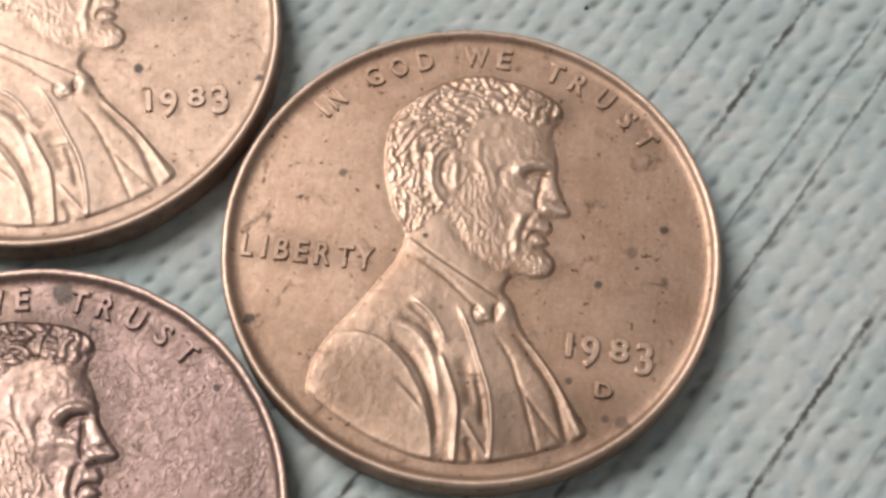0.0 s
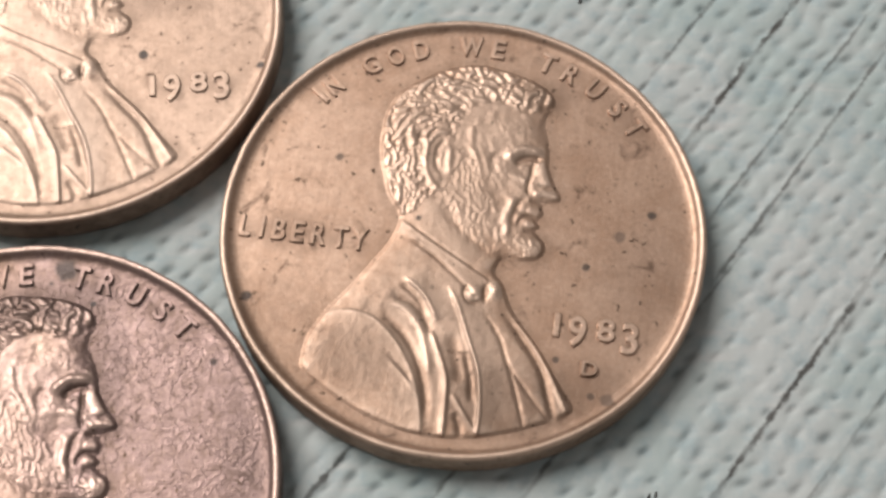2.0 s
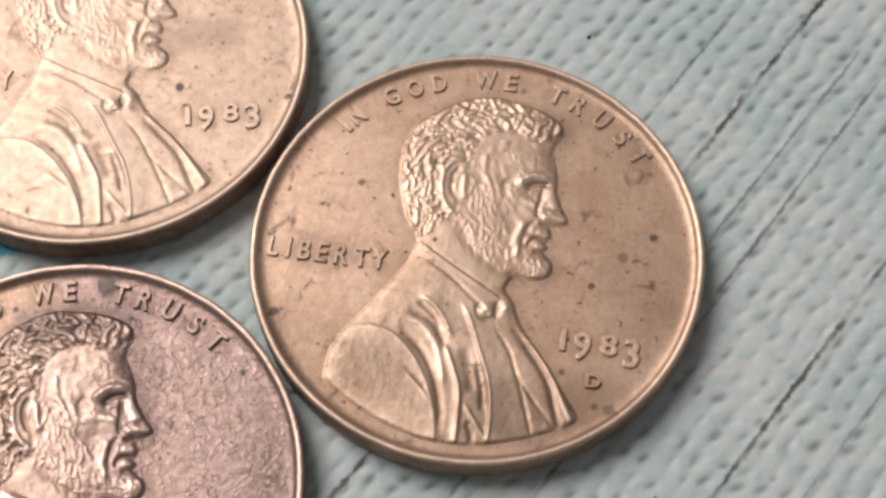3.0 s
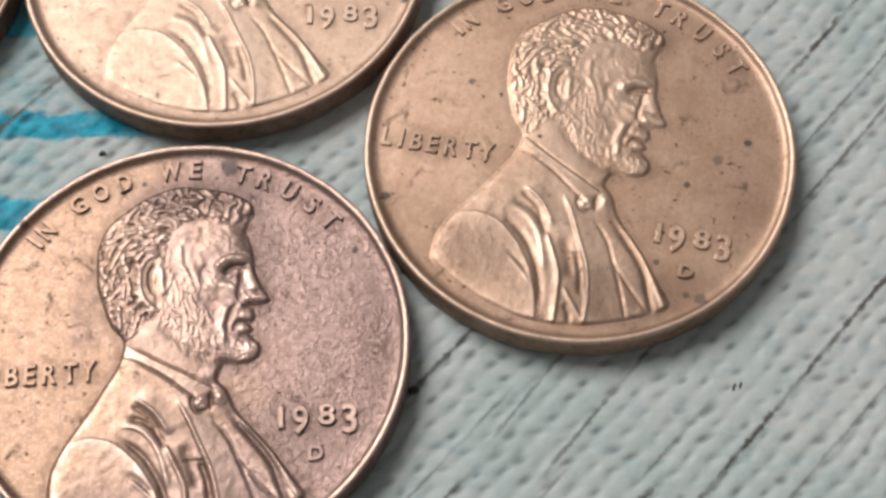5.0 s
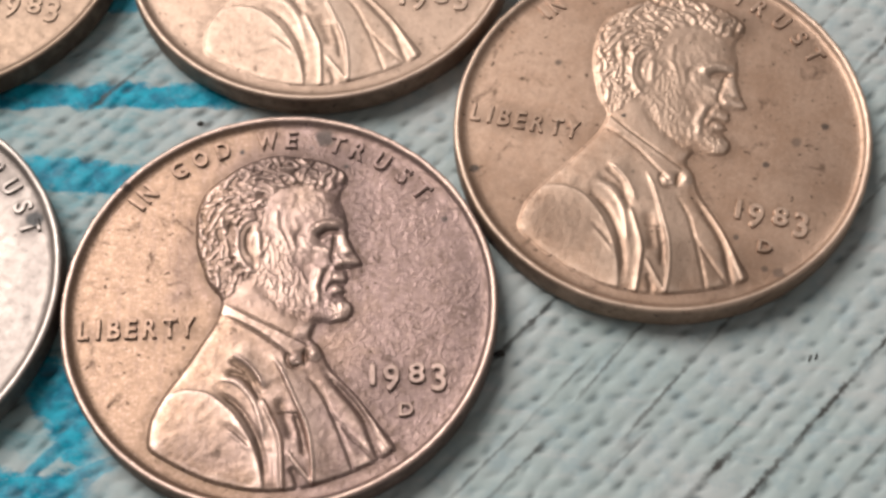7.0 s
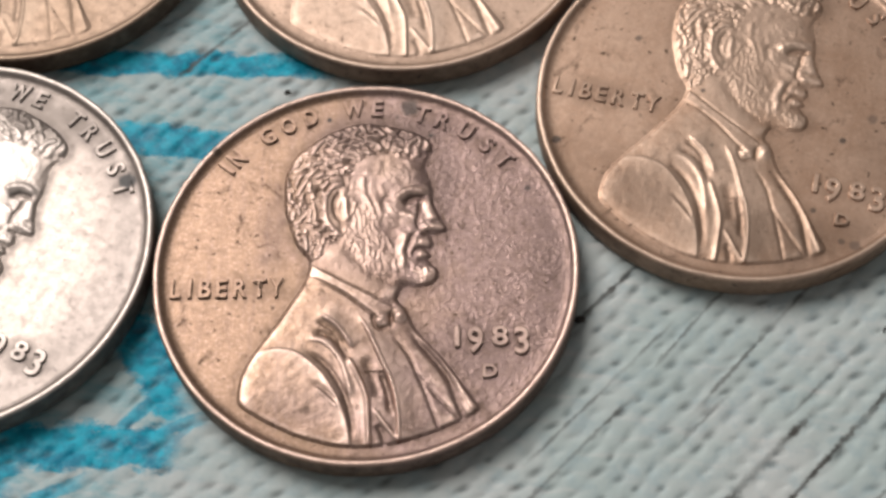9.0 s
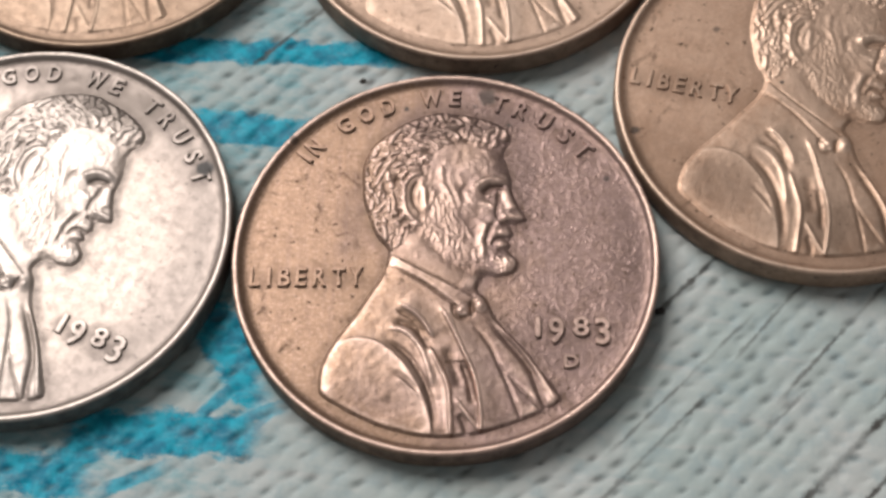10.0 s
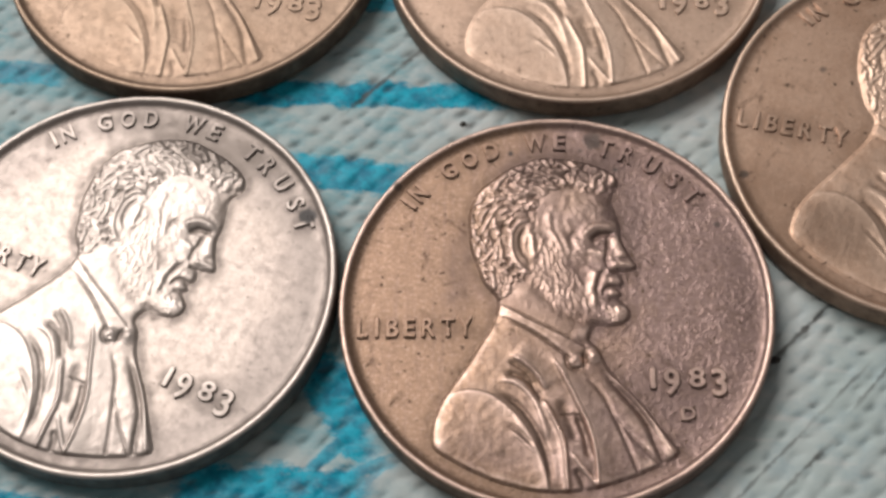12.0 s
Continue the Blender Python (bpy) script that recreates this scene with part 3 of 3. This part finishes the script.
def model_face(r):
    # brow, eye and nose
    r.line(((1.25, 3.20), (1.62, 3.62), (2.15, 3.80), (2.85, 3.62)), 0.17, 0.150)
    r.line(((1.62, 3.05), (1.98, 3.36), (2.40, 3.44), (2.70, 3.38)), 0.12, -0.125)
    r.line(((1.85, 2.9), (2.1, 3.02), (2.3, 2.92)), 0.08, 0.055)
    r.line(((1.6, 2.66), (1.95, 2.46), (2.25, 2.36)), 0.11, 0.045)
    r.mound(2.05, 3.00, 0.36, 0.30, -0.060)
    r.line(((2.42, 3.36), (2.38, 2.7), (2.30, 2.2), (2.34, 1.75)), 0.08, -0.085)
    r.line(((2.78, 3.4), (2.90, 2.75), (3.10, 2.2)), 0.26, 0.085)
    r.line(((2.50, 1.84), (2.95, 1.90), (3.5, 1.84)), 0.11, 0.075, out=True)
    r.line(((2.40, 1.58), (2.68, 1.53), (3.05, 1.54)), 0.08, -0.075)
    # lips and chin
    r.line(((2.08, 0.35), (2.16, 0.66), (2.42, 0.86), (2.92, 0.76)), 0.08, -0.085)
    r.line(((2.40, 1.22), (2.6, 1.12), (2.98, 1.10)), 0.12, 0.035)
    r.line(((2.35, 0.52), (2.6, 0.52), (2.92, 0.49)), 0.10, 0.050)
    r.line(((2.3, 0.22), (2.55, 0.25), (2.88, 0.28)), 0.08, -0.045)
    r.mound(2.88, -0.38, 0.40, 0.45, 0.060)
    r.line(((2.30, 1.75), (2.00, 1.28), (1.85, 0.72), (1.9, 0.2)), 0.12, -0.055)
    r.line(((1.95, 1.75), (1.68, 1.1), (1.62, 0.3), (1.75, -0.3)), 0.13, 0.060)
    # cheek, temple and forehead
    r.mound(0.95, 2.75, 0.75, 0.50, 0.050)
    r.mound(1.25, 1.65, 0.45, 0.65, -0.045)
    r.line(((0.95, 3.6), (0.75, 3.1), (0.95, 2.55)), 0.15, -0.045)
    r.line(((-0.15, 4.75), (-0.25, 4.1), (0.02, 3.4), (0.30, 2.6), (0.55, 1.9)), 0.13, 0.028)
    r.line(((0.28, 4.5), (0.15, 3.9), (0.42, 3.2), (0.78, 2.4)), 0.12, 0.020)
    r.mound(1.45, 4.65, 0.95, 0.60, 0.045)
    r.line(((2.66, 5.35), (2.62, 4.7), (2.80, 4.0)), 0.16, -0.040)
    # jaw and throat
    r.line(((-0.95, 1.25), (-0.45, 0.25), (0.5, -0.55), (1.35, -0.95)), 0.20, -0.045)
    r.line(((1.25, -0.85), (1.75, -0.95), (2.4, -0.98)), 0.16, -0.040)
    r.mound(1.05, -1.45, 0.35, 0.28, 0.045)
    r.mound(-1.35, 0.45, 0.55, 0.45, 0.020)
    # ear
    r.line(((-0.95, 4.05), (-1.40, 4.08), (-1.80, 3.65), (-1.90, 2.95), (-1.75, 2.2), (-1.28, 1.6), (-0.95, 1.52)), 0.10, 0.075)
    r.line(((-1.15, 3.80), (-1.45, 3.35), (-1.44, 2.7), (-1.15, 2.12)), 0.11, -0.070)
    r.line(((-0.98, 3.6), (-0.95, 2.9), (-0.85, 2.15)), 0.13, 0.070)
    r.line(((-2.05, 3.9), (-2.22, 3.0), (-2.05, 2.05), (-1.45, 1.28), (-0.8, 1.2)), 0.10, -0.035)


def bust_mesh():
    """The struck bust as one low relief that rises from the field."""
    cell = 0.036
    r = Relief(cell)
    gx, gy, d = r.gx, r.gy, r.d
    inner = np.maximum(d, 0)
    head = step((gx + 2.5) * 0.5 + (gy + 0.05) * 0.87, -0.08, 0.08)
    r.z += 0.075 * step(d, -0.02, 0.16) + 0.120 * (1 - np.exp(-inner / 0.55)) + head * 0.030 * (1 - np.exp(-inner / 0.8))
    model_coat(r)
    model_face(r)
    hair = r.region(((3.4, 6.5), (3.1, 5.75), (2.45, 5.55), (1.8, 5.45), (0.9, 5.72), (0.05, 5.6), (-0.5, 5.1), (-0.72, 4.5), (-0.75, 3.9), (-1.2, 2.9), (-1.2, 1.6), (-1.75, 0.95), (-2.35, 0.25), (-4.4, 0.2), (-4.4, 8.0), (3.4, 8.0)), -0.06, 0.12) * step(d, 0.0, 0.14)
    beard = r.region(((-0.85, 3.5), (0.05, 3.35), (0.3, 2.4), (0.95, 1.5), (1.5, 0.9), (1.85, 0.25), (2.3, 0.05), (3.3, 0.1), (3.3, -0.75), (2.3, -1.2), (1.5, -1.0), (0.5, -0.6), (-0.5, 0.25), (-0.95, 1.3)), -0.35, 0.25) * step(d, 0.02, 0.15)
    ear = np.exp(-(((gx + 1.35) / 0.60) ** 2 + ((gy - 2.8) / 1.25) ** 2) ** 3)
    r.z += 0.030 * hair
    around = lambda x, y: math.atan2(y - 4.0, x + 0.6) + 1.2
    r.z = hair_strokes(r.z, gx, gy, hair * (1 - 0.97 * ear), 200, 21, 0.80, 0.155, 0.135, around, 0.6, 1.5)
    r.z = hair_strokes(r.z, gx, gy, hair * (1 - 0.97 * ear), 200, 23, 0.40, 0.065, 0.040, around, 0.9, 2.0)
    r.z = hair_strokes(r.z, gx, gy, beard * (1 - 0.9 * ear), 130, 22, 0.50, 0.095, 0.048, lambda x, y: -1.25, 0.55, 1.2)
    skin = r.region(((2.6, 5.3), (0.9, 5.5), (-0.3, 4.9), (-0.5, 3.4), (0.6, 1.2), (1.9, 0.6), (2.9, 1.4), (3.2, 2.4), (2.8, 3.6)), -0.2, 0.3)
    r.z = hair_strokes(r.z, gx, gy, skin * (1 - 0.97 * ear), 60, 27, 0.55, 0.13, 0.026, lambda x, y: -1.1, 0.5, 0.9)
    rows, cols = np.nonzero((hair > 0.9) & (ear < 0.1))
    rng = np.random.RandomState(31)
    for k in rng.choice(len(rows), 90):
        y, x, wide = rows[k], cols[k], rng.uniform(0.05, 0.10)
        n = int(3 * wide / cell) + 1
        box = np.s_[max(y - n, 0):y + n, max(x - n, 0):x + n]
        r.z[box] -= rng.uniform(0.03, 0.08) * np.exp(-((gx[box] - gx[y, x]) ** 2 + (gy[box] - gy[y, x]) ** 2) / wide ** 2)
    z = r.z
    soft = np.pad(z, 1, mode="edge")
    z = 0.44 * z + 0.14 * (soft[:-2, 1:-1] + soft[2:, 1:-1] + soft[1:-1, :-2] + soft[1:-1, 2:])
    # knocks and wear of the plain planes
    z += (0.006 * value_noise(gx, gy, 0.25, 4) + 0.009 * value_noise(gx, gy, 0.8, 5) + 0.003 * value_noise(gx, gy, 0.14, 6)) * step(d, 0, 0.2)
    z = np.where(d > 0, np.maximum(z, 0.012), -0.03 + 0.042 * step(d, -0.06, 0.0))
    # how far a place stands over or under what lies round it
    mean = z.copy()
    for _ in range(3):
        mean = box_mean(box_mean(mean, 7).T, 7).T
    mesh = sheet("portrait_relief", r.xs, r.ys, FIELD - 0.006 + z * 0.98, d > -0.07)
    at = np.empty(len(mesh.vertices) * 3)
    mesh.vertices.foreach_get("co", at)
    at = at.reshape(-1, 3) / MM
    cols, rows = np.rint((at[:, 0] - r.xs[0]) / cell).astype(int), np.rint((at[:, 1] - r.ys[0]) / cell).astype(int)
    # besides wear, this drives the painted glint on crests and shade in hollows
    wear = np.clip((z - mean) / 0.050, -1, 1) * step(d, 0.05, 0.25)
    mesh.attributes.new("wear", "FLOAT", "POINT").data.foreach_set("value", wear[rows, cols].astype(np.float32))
    return mesh


GLYPHS = {}


def glyph_mesh(char, width, height, x, y, turn, raised=0.160):
    """A struck letter of given size, centred at x, y (millimetres), top turned from upright."""
    if char not in GLYPHS:
        text = bpy.data.curves.new("letter", "FONT")
        text.body, text.size, text.resolution_u = char, 1.0, 3
        text.extrude, text.bevel_depth, text.bevel_resolution, text.offset = 0.035, 0.030, 2, 0.006
        ob = new("letter", text)
        bpy.context.view_layer.update()
        GLYPHS[char] = bpy.data.meshes.new_from_object(ob.evaluated_get(bpy.context.evaluated_depsgraph_get()))
        bpy.data.objects.remove(ob)
    mesh = GLYPHS[char].copy()
    co = np.empty(len(mesh.vertices) * 3)
    mesh.vertices.foreach_get("co", co)
    co = co.reshape(-1, 3)
    low, high = co.min(0), co.max(0)
    co = (co - (low + high) / 2) / (high - low) * (width, height, 2 * raised)
    c, s = math.cos(radians(turn)), math.sin(radians(turn))
    co = np.stack([co[:, 0] * c - co[:, 1] * s + x, co[:, 0] * s + co[:, 1] * c + y, co[:, 2] + FIELD - 0.01], 1) * MM
    mesh.vertices.foreach_set("co", co.ravel())
    mesh.update()
    # pale tops: rubbed metal, with a glint painted into the colour
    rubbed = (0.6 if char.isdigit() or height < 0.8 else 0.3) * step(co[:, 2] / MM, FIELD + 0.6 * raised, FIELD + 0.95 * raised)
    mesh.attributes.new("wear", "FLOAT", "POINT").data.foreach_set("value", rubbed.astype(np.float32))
    return smooth(mesh)


ARC = (("I", 141.5, 0.22), ("N", 136.8, 0.62), ("G", 124.4, 0.68), ("O", 116.8, 0.70), ("D", 109.2, 0.64), ("W", 95.0, 0.98), ("E", 87.2, 0.55),
       ("T", 72.6, 0.64), ("R", 65.2, 0.64), ("U", 57.0, 0.64), ("S", 48.4, 0.52), ("T", 40.6, 0.64))
WORD = (("L", -8.44, 0.46), ("I", -7.80, 0.17), ("B", -7.12, 0.55), ("E", -6.38, 0.52), ("R", -5.55, 0.62), ("T", -4.70, 0.60), ("Y", -3.95, 0.64))
YEAR = (("1", 4.05, -3.55, 0.26, 0.98), ("9", 4.84, -3.72, 0.72, 1.32), ("8", 5.92, -3.53, 0.74, 0.98), ("3", 6.86, -3.76, 0.66, 1.34))


def coin_body_mesh():
    """Blank with upset rim: a turned profile, slightly uneven at the edge."""
    profile = ((0.0, 0.0), (8.6, 0.0), (9.25, 0.02), (9.44, 0.10), (9.52, 0.24), (9.525, 0.6), (9.525, 1.20), (9.515, 1.34), (9.485, 1.42), (9.43, 1.465),
               (9.37, 1.482), (9.30, 1.472), (9.23, 1.43), (9.16, 1.35), (9.08, 1.285), (8.98, 1.255), (8.80, FIELD + 0.005))
    profile += tuple((r, FIELD - 0.01 * (1 - (r / 8.7) ** 2)) for r in np.arange(8.6, 0.05, -0.14)) + ((0.0, FIELD - 0.010),)
    turns = 256
    bm = bmesh.new()
    rings = []
    for k, (r, z) in enumerate(profile):
        if r == 0.0:
            rings.append([bm.verts.new((0, 0, z * MM))])
            continue
        ring = []
        for i in range(turns):
            a = 2 * math.pi * i / turns
            wear = 0.016 * noise.noise((math.cos(a) * 6, math.sin(a) * 6, r)) + 0.012 * noise.noise((math.cos(a) * 25, math.sin(a) * 25, r)) + 0.007 * noise.noise((math.cos(a) * 70, math.sin(a) * 70, r)) if r > 8.9 else 0.0
            if 9.0 < r < 9.2:  # dings along the inner edge of the rim
                wear += 0.028 * max(0.0, noise.noise((math.cos(a) * 40, math.sin(a) * 40, 3.0)) - 0.1)
            ring.append(bm.verts.new(((r + wear) * math.cos(a) * MM, (r + wear) * math.sin(a) * MM, (z + (wear * 0.8 if z > 1 else 0)) * MM)))
        rings.append(ring)
    for a, b in zip(rings, rings[1:]):
        for i in range(turns):
            j = (i + 1) % turns
            if len(a) == 1:
                bm.faces.new((a[0], b[j], b[i]))
            elif len(b) == 1:
                bm.faces.new((a[i], a[j], b[0]))
            else:
                bm.faces.new((a[i], a[j], b[j], b[i]))
    mesh = bpy.data.meshes.new("body")
    bm.to_mesh(mesh)
    bm.free()
    # toning stays close round bust, letters and date; the rim's corner is painted shade
    at = np.empty(len(mesh.vertices) * 3)
    mesh.vertices.foreach_get("co", at)
    px, py, pz = at.reshape(-1, 3).T / MM
    outline = curve_through(HEAD + FACE + COAT, closed=True, per=3)
    near = np.exp(-(distance_to(outline, px, py, closed=True) / 0.42) ** 2)
    for x, y, wide in [(8.32 * math.cos(radians(a)), 8.32 * math.sin(radians(a)), w) for _, a, w in ARC] + [(x, -1.02, w) for _, x, w in WORD] + [(x, y, w) for _, x, y, w, _ in YEAR]:
        near = np.maximum(near, np.exp(-(np.hypot(px - x, py - y) / (0.42 + 0.5 * wide)) ** 2))
    far = np.hypot(px, py)
    near = np.maximum(near, np.exp(-((far - 8.99) / 0.10) ** 2)) * (pz > 1.0)
    # rim crest paler: rubbed, and its glint painted in
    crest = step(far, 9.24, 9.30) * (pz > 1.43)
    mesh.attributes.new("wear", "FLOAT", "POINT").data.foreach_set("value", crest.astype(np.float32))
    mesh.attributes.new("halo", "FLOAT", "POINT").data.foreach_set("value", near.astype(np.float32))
    return smooth(mesh)


def make_coin(material):
    coin = new("coin")
    part("body", coin_body_mesh(), material, coin)
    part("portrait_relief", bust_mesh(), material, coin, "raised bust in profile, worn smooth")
    for char, angle, width in ARC:
        a = radians(angle)
        part("letter", glyph_mesh(char, width, 0.92, 8.32 * math.cos(a), 8.32 * math.sin(a), angle - 90), material, coin)
    for char, x, width in WORD:
        part("letter", glyph_mesh(char, width, 0.95, x, -1.02, 0), material, coin)
    for char, x, y, width, height in YEAR:
        part("digit", glyph_mesh(char, width, height, x, y, 0), material, coin)
    return coin


def dressed(coin, material, label, x, y, turn, mint, strike):
    """strike: how much of the relief wear has left."""
    for o in coin.children:
        o.material_slots[0].link = "OBJECT"
        o.material_slots[0].material = material
        if o.name.startswith("portrait"):
            o.scale.z, o.location.z = strike, FIELD * MM * (1 - strike)
        elif o.name.startswith(("letter", "digit")):
            left = 0.35 + 0.65 * strike
            o.scale.z, o.location.z = left, FIELD * MM * (1 - left)
    if mint:
        part("letter", glyph_mesh("D", 0.64, 0.62, 5.45, -5.18, 0), material, coin, "small raised mint mark")
    coin.matrix_basis = pose(x * MM, y * MM, 0, 0, 0, turn)
    return tagged(coin, label, "coin", "coins on the cloth")


first = make_coin(BROWN)
copies = [copy_thing(first, Matrix.Identity(4)) for _ in range(4)]
dressed(first, BROWN, "brown bronze coin with dark stains, dated 1983, on oilcloth", 0.0, 0.0, -7.6, True, 0.58)
dressed(copies[0], ROSE, "bright rose bronze coin, dated 1983, lightly worn, on oilcloth", -17.00, 9.52, 5.5, False, 0.44)
dressed(copies[1], TWO_TONE, "two-tone bronze coin, golden and purplish brown patina, on oilcloth", -16.21, -10.38, 7.0, True, 0.94)
dressed(copies[2], PALE, "pale silvery worn coin with one black spot, on oilcloth", -35.42, -11.10, -15.6, False, 0.78)
dressed(copies[3], TAN, "dull tan bronze coin lying on blue-painted oilcloth", -36.08, 8.19, -2.0, False, 0.33)


# ---------------------------------------------------------------- crumbs of dirt
def dark_dirt():
    g = Graph("black_dirt")
    mm, x, y, z = local_millimetres(g)
    g.put(g.surface.inputs["Base Color"], g.mix(g.ramp(g.noise(mm, 6.0, 3), 0.35, 0.65), (0.02, 0.018, 0.016), (0.06, 0.05, 0.045)))
    g.surface.inputs["Roughness"].default_value = 0.85
    return g.material


DIRT = dark_dirt()


def make_crumb(x, y, long, wide, high, turn, label):
    bm = bmesh.new()
    bmesh.ops.create_icosphere(bm, subdivisions=2, radius=1.0)
    for v in bm.verts:
        k = 1 + 0.35 * noise.noise(v.co * 1.6 + Vector((x, y, 0)))
        v.co = Vector((v.co.x * long * k, v.co.y * wide * k, v.co.z * high * k)) * MM / 2
    mesh = bpy.data.meshes.new("crumb")
    bm.to_mesh(mesh)
    bm.free()
    mesh.materials.append(DIRT)
    ob = new("crumb", smooth(mesh))
    ob.matrix_basis = pose(x * MM, y * MM, (high * 0.42 - 0.05) * MM, 0, 0, turn)
    return tagged(ob, label, "dirt crumb", "crumbs on the cloth")


make_crumb(-6.52, -11.43, 0.52, 0.34, 0.30, 20, "black crumb of dirt beside the two-tone coin")
make_crumb(6.86, -10.45, 0.42, 0.10, 0.10, 70, "short dark fibre lying on the oilcloth")
make_crumb(7.13, -10.36, 0.40, 0.09, 0.10, 72, "short dark fibre lying on the oilcloth")
make_crumb(-21.50, -0.78, 0.34, 0.26, 0.14, 35, "dark speck in the weave")
# solid speck added where the weave holds only a dark pit
make_crumb(5.08, 11.43, 0.24, 0.15, 0.12, 50, "dark speck in the weave")
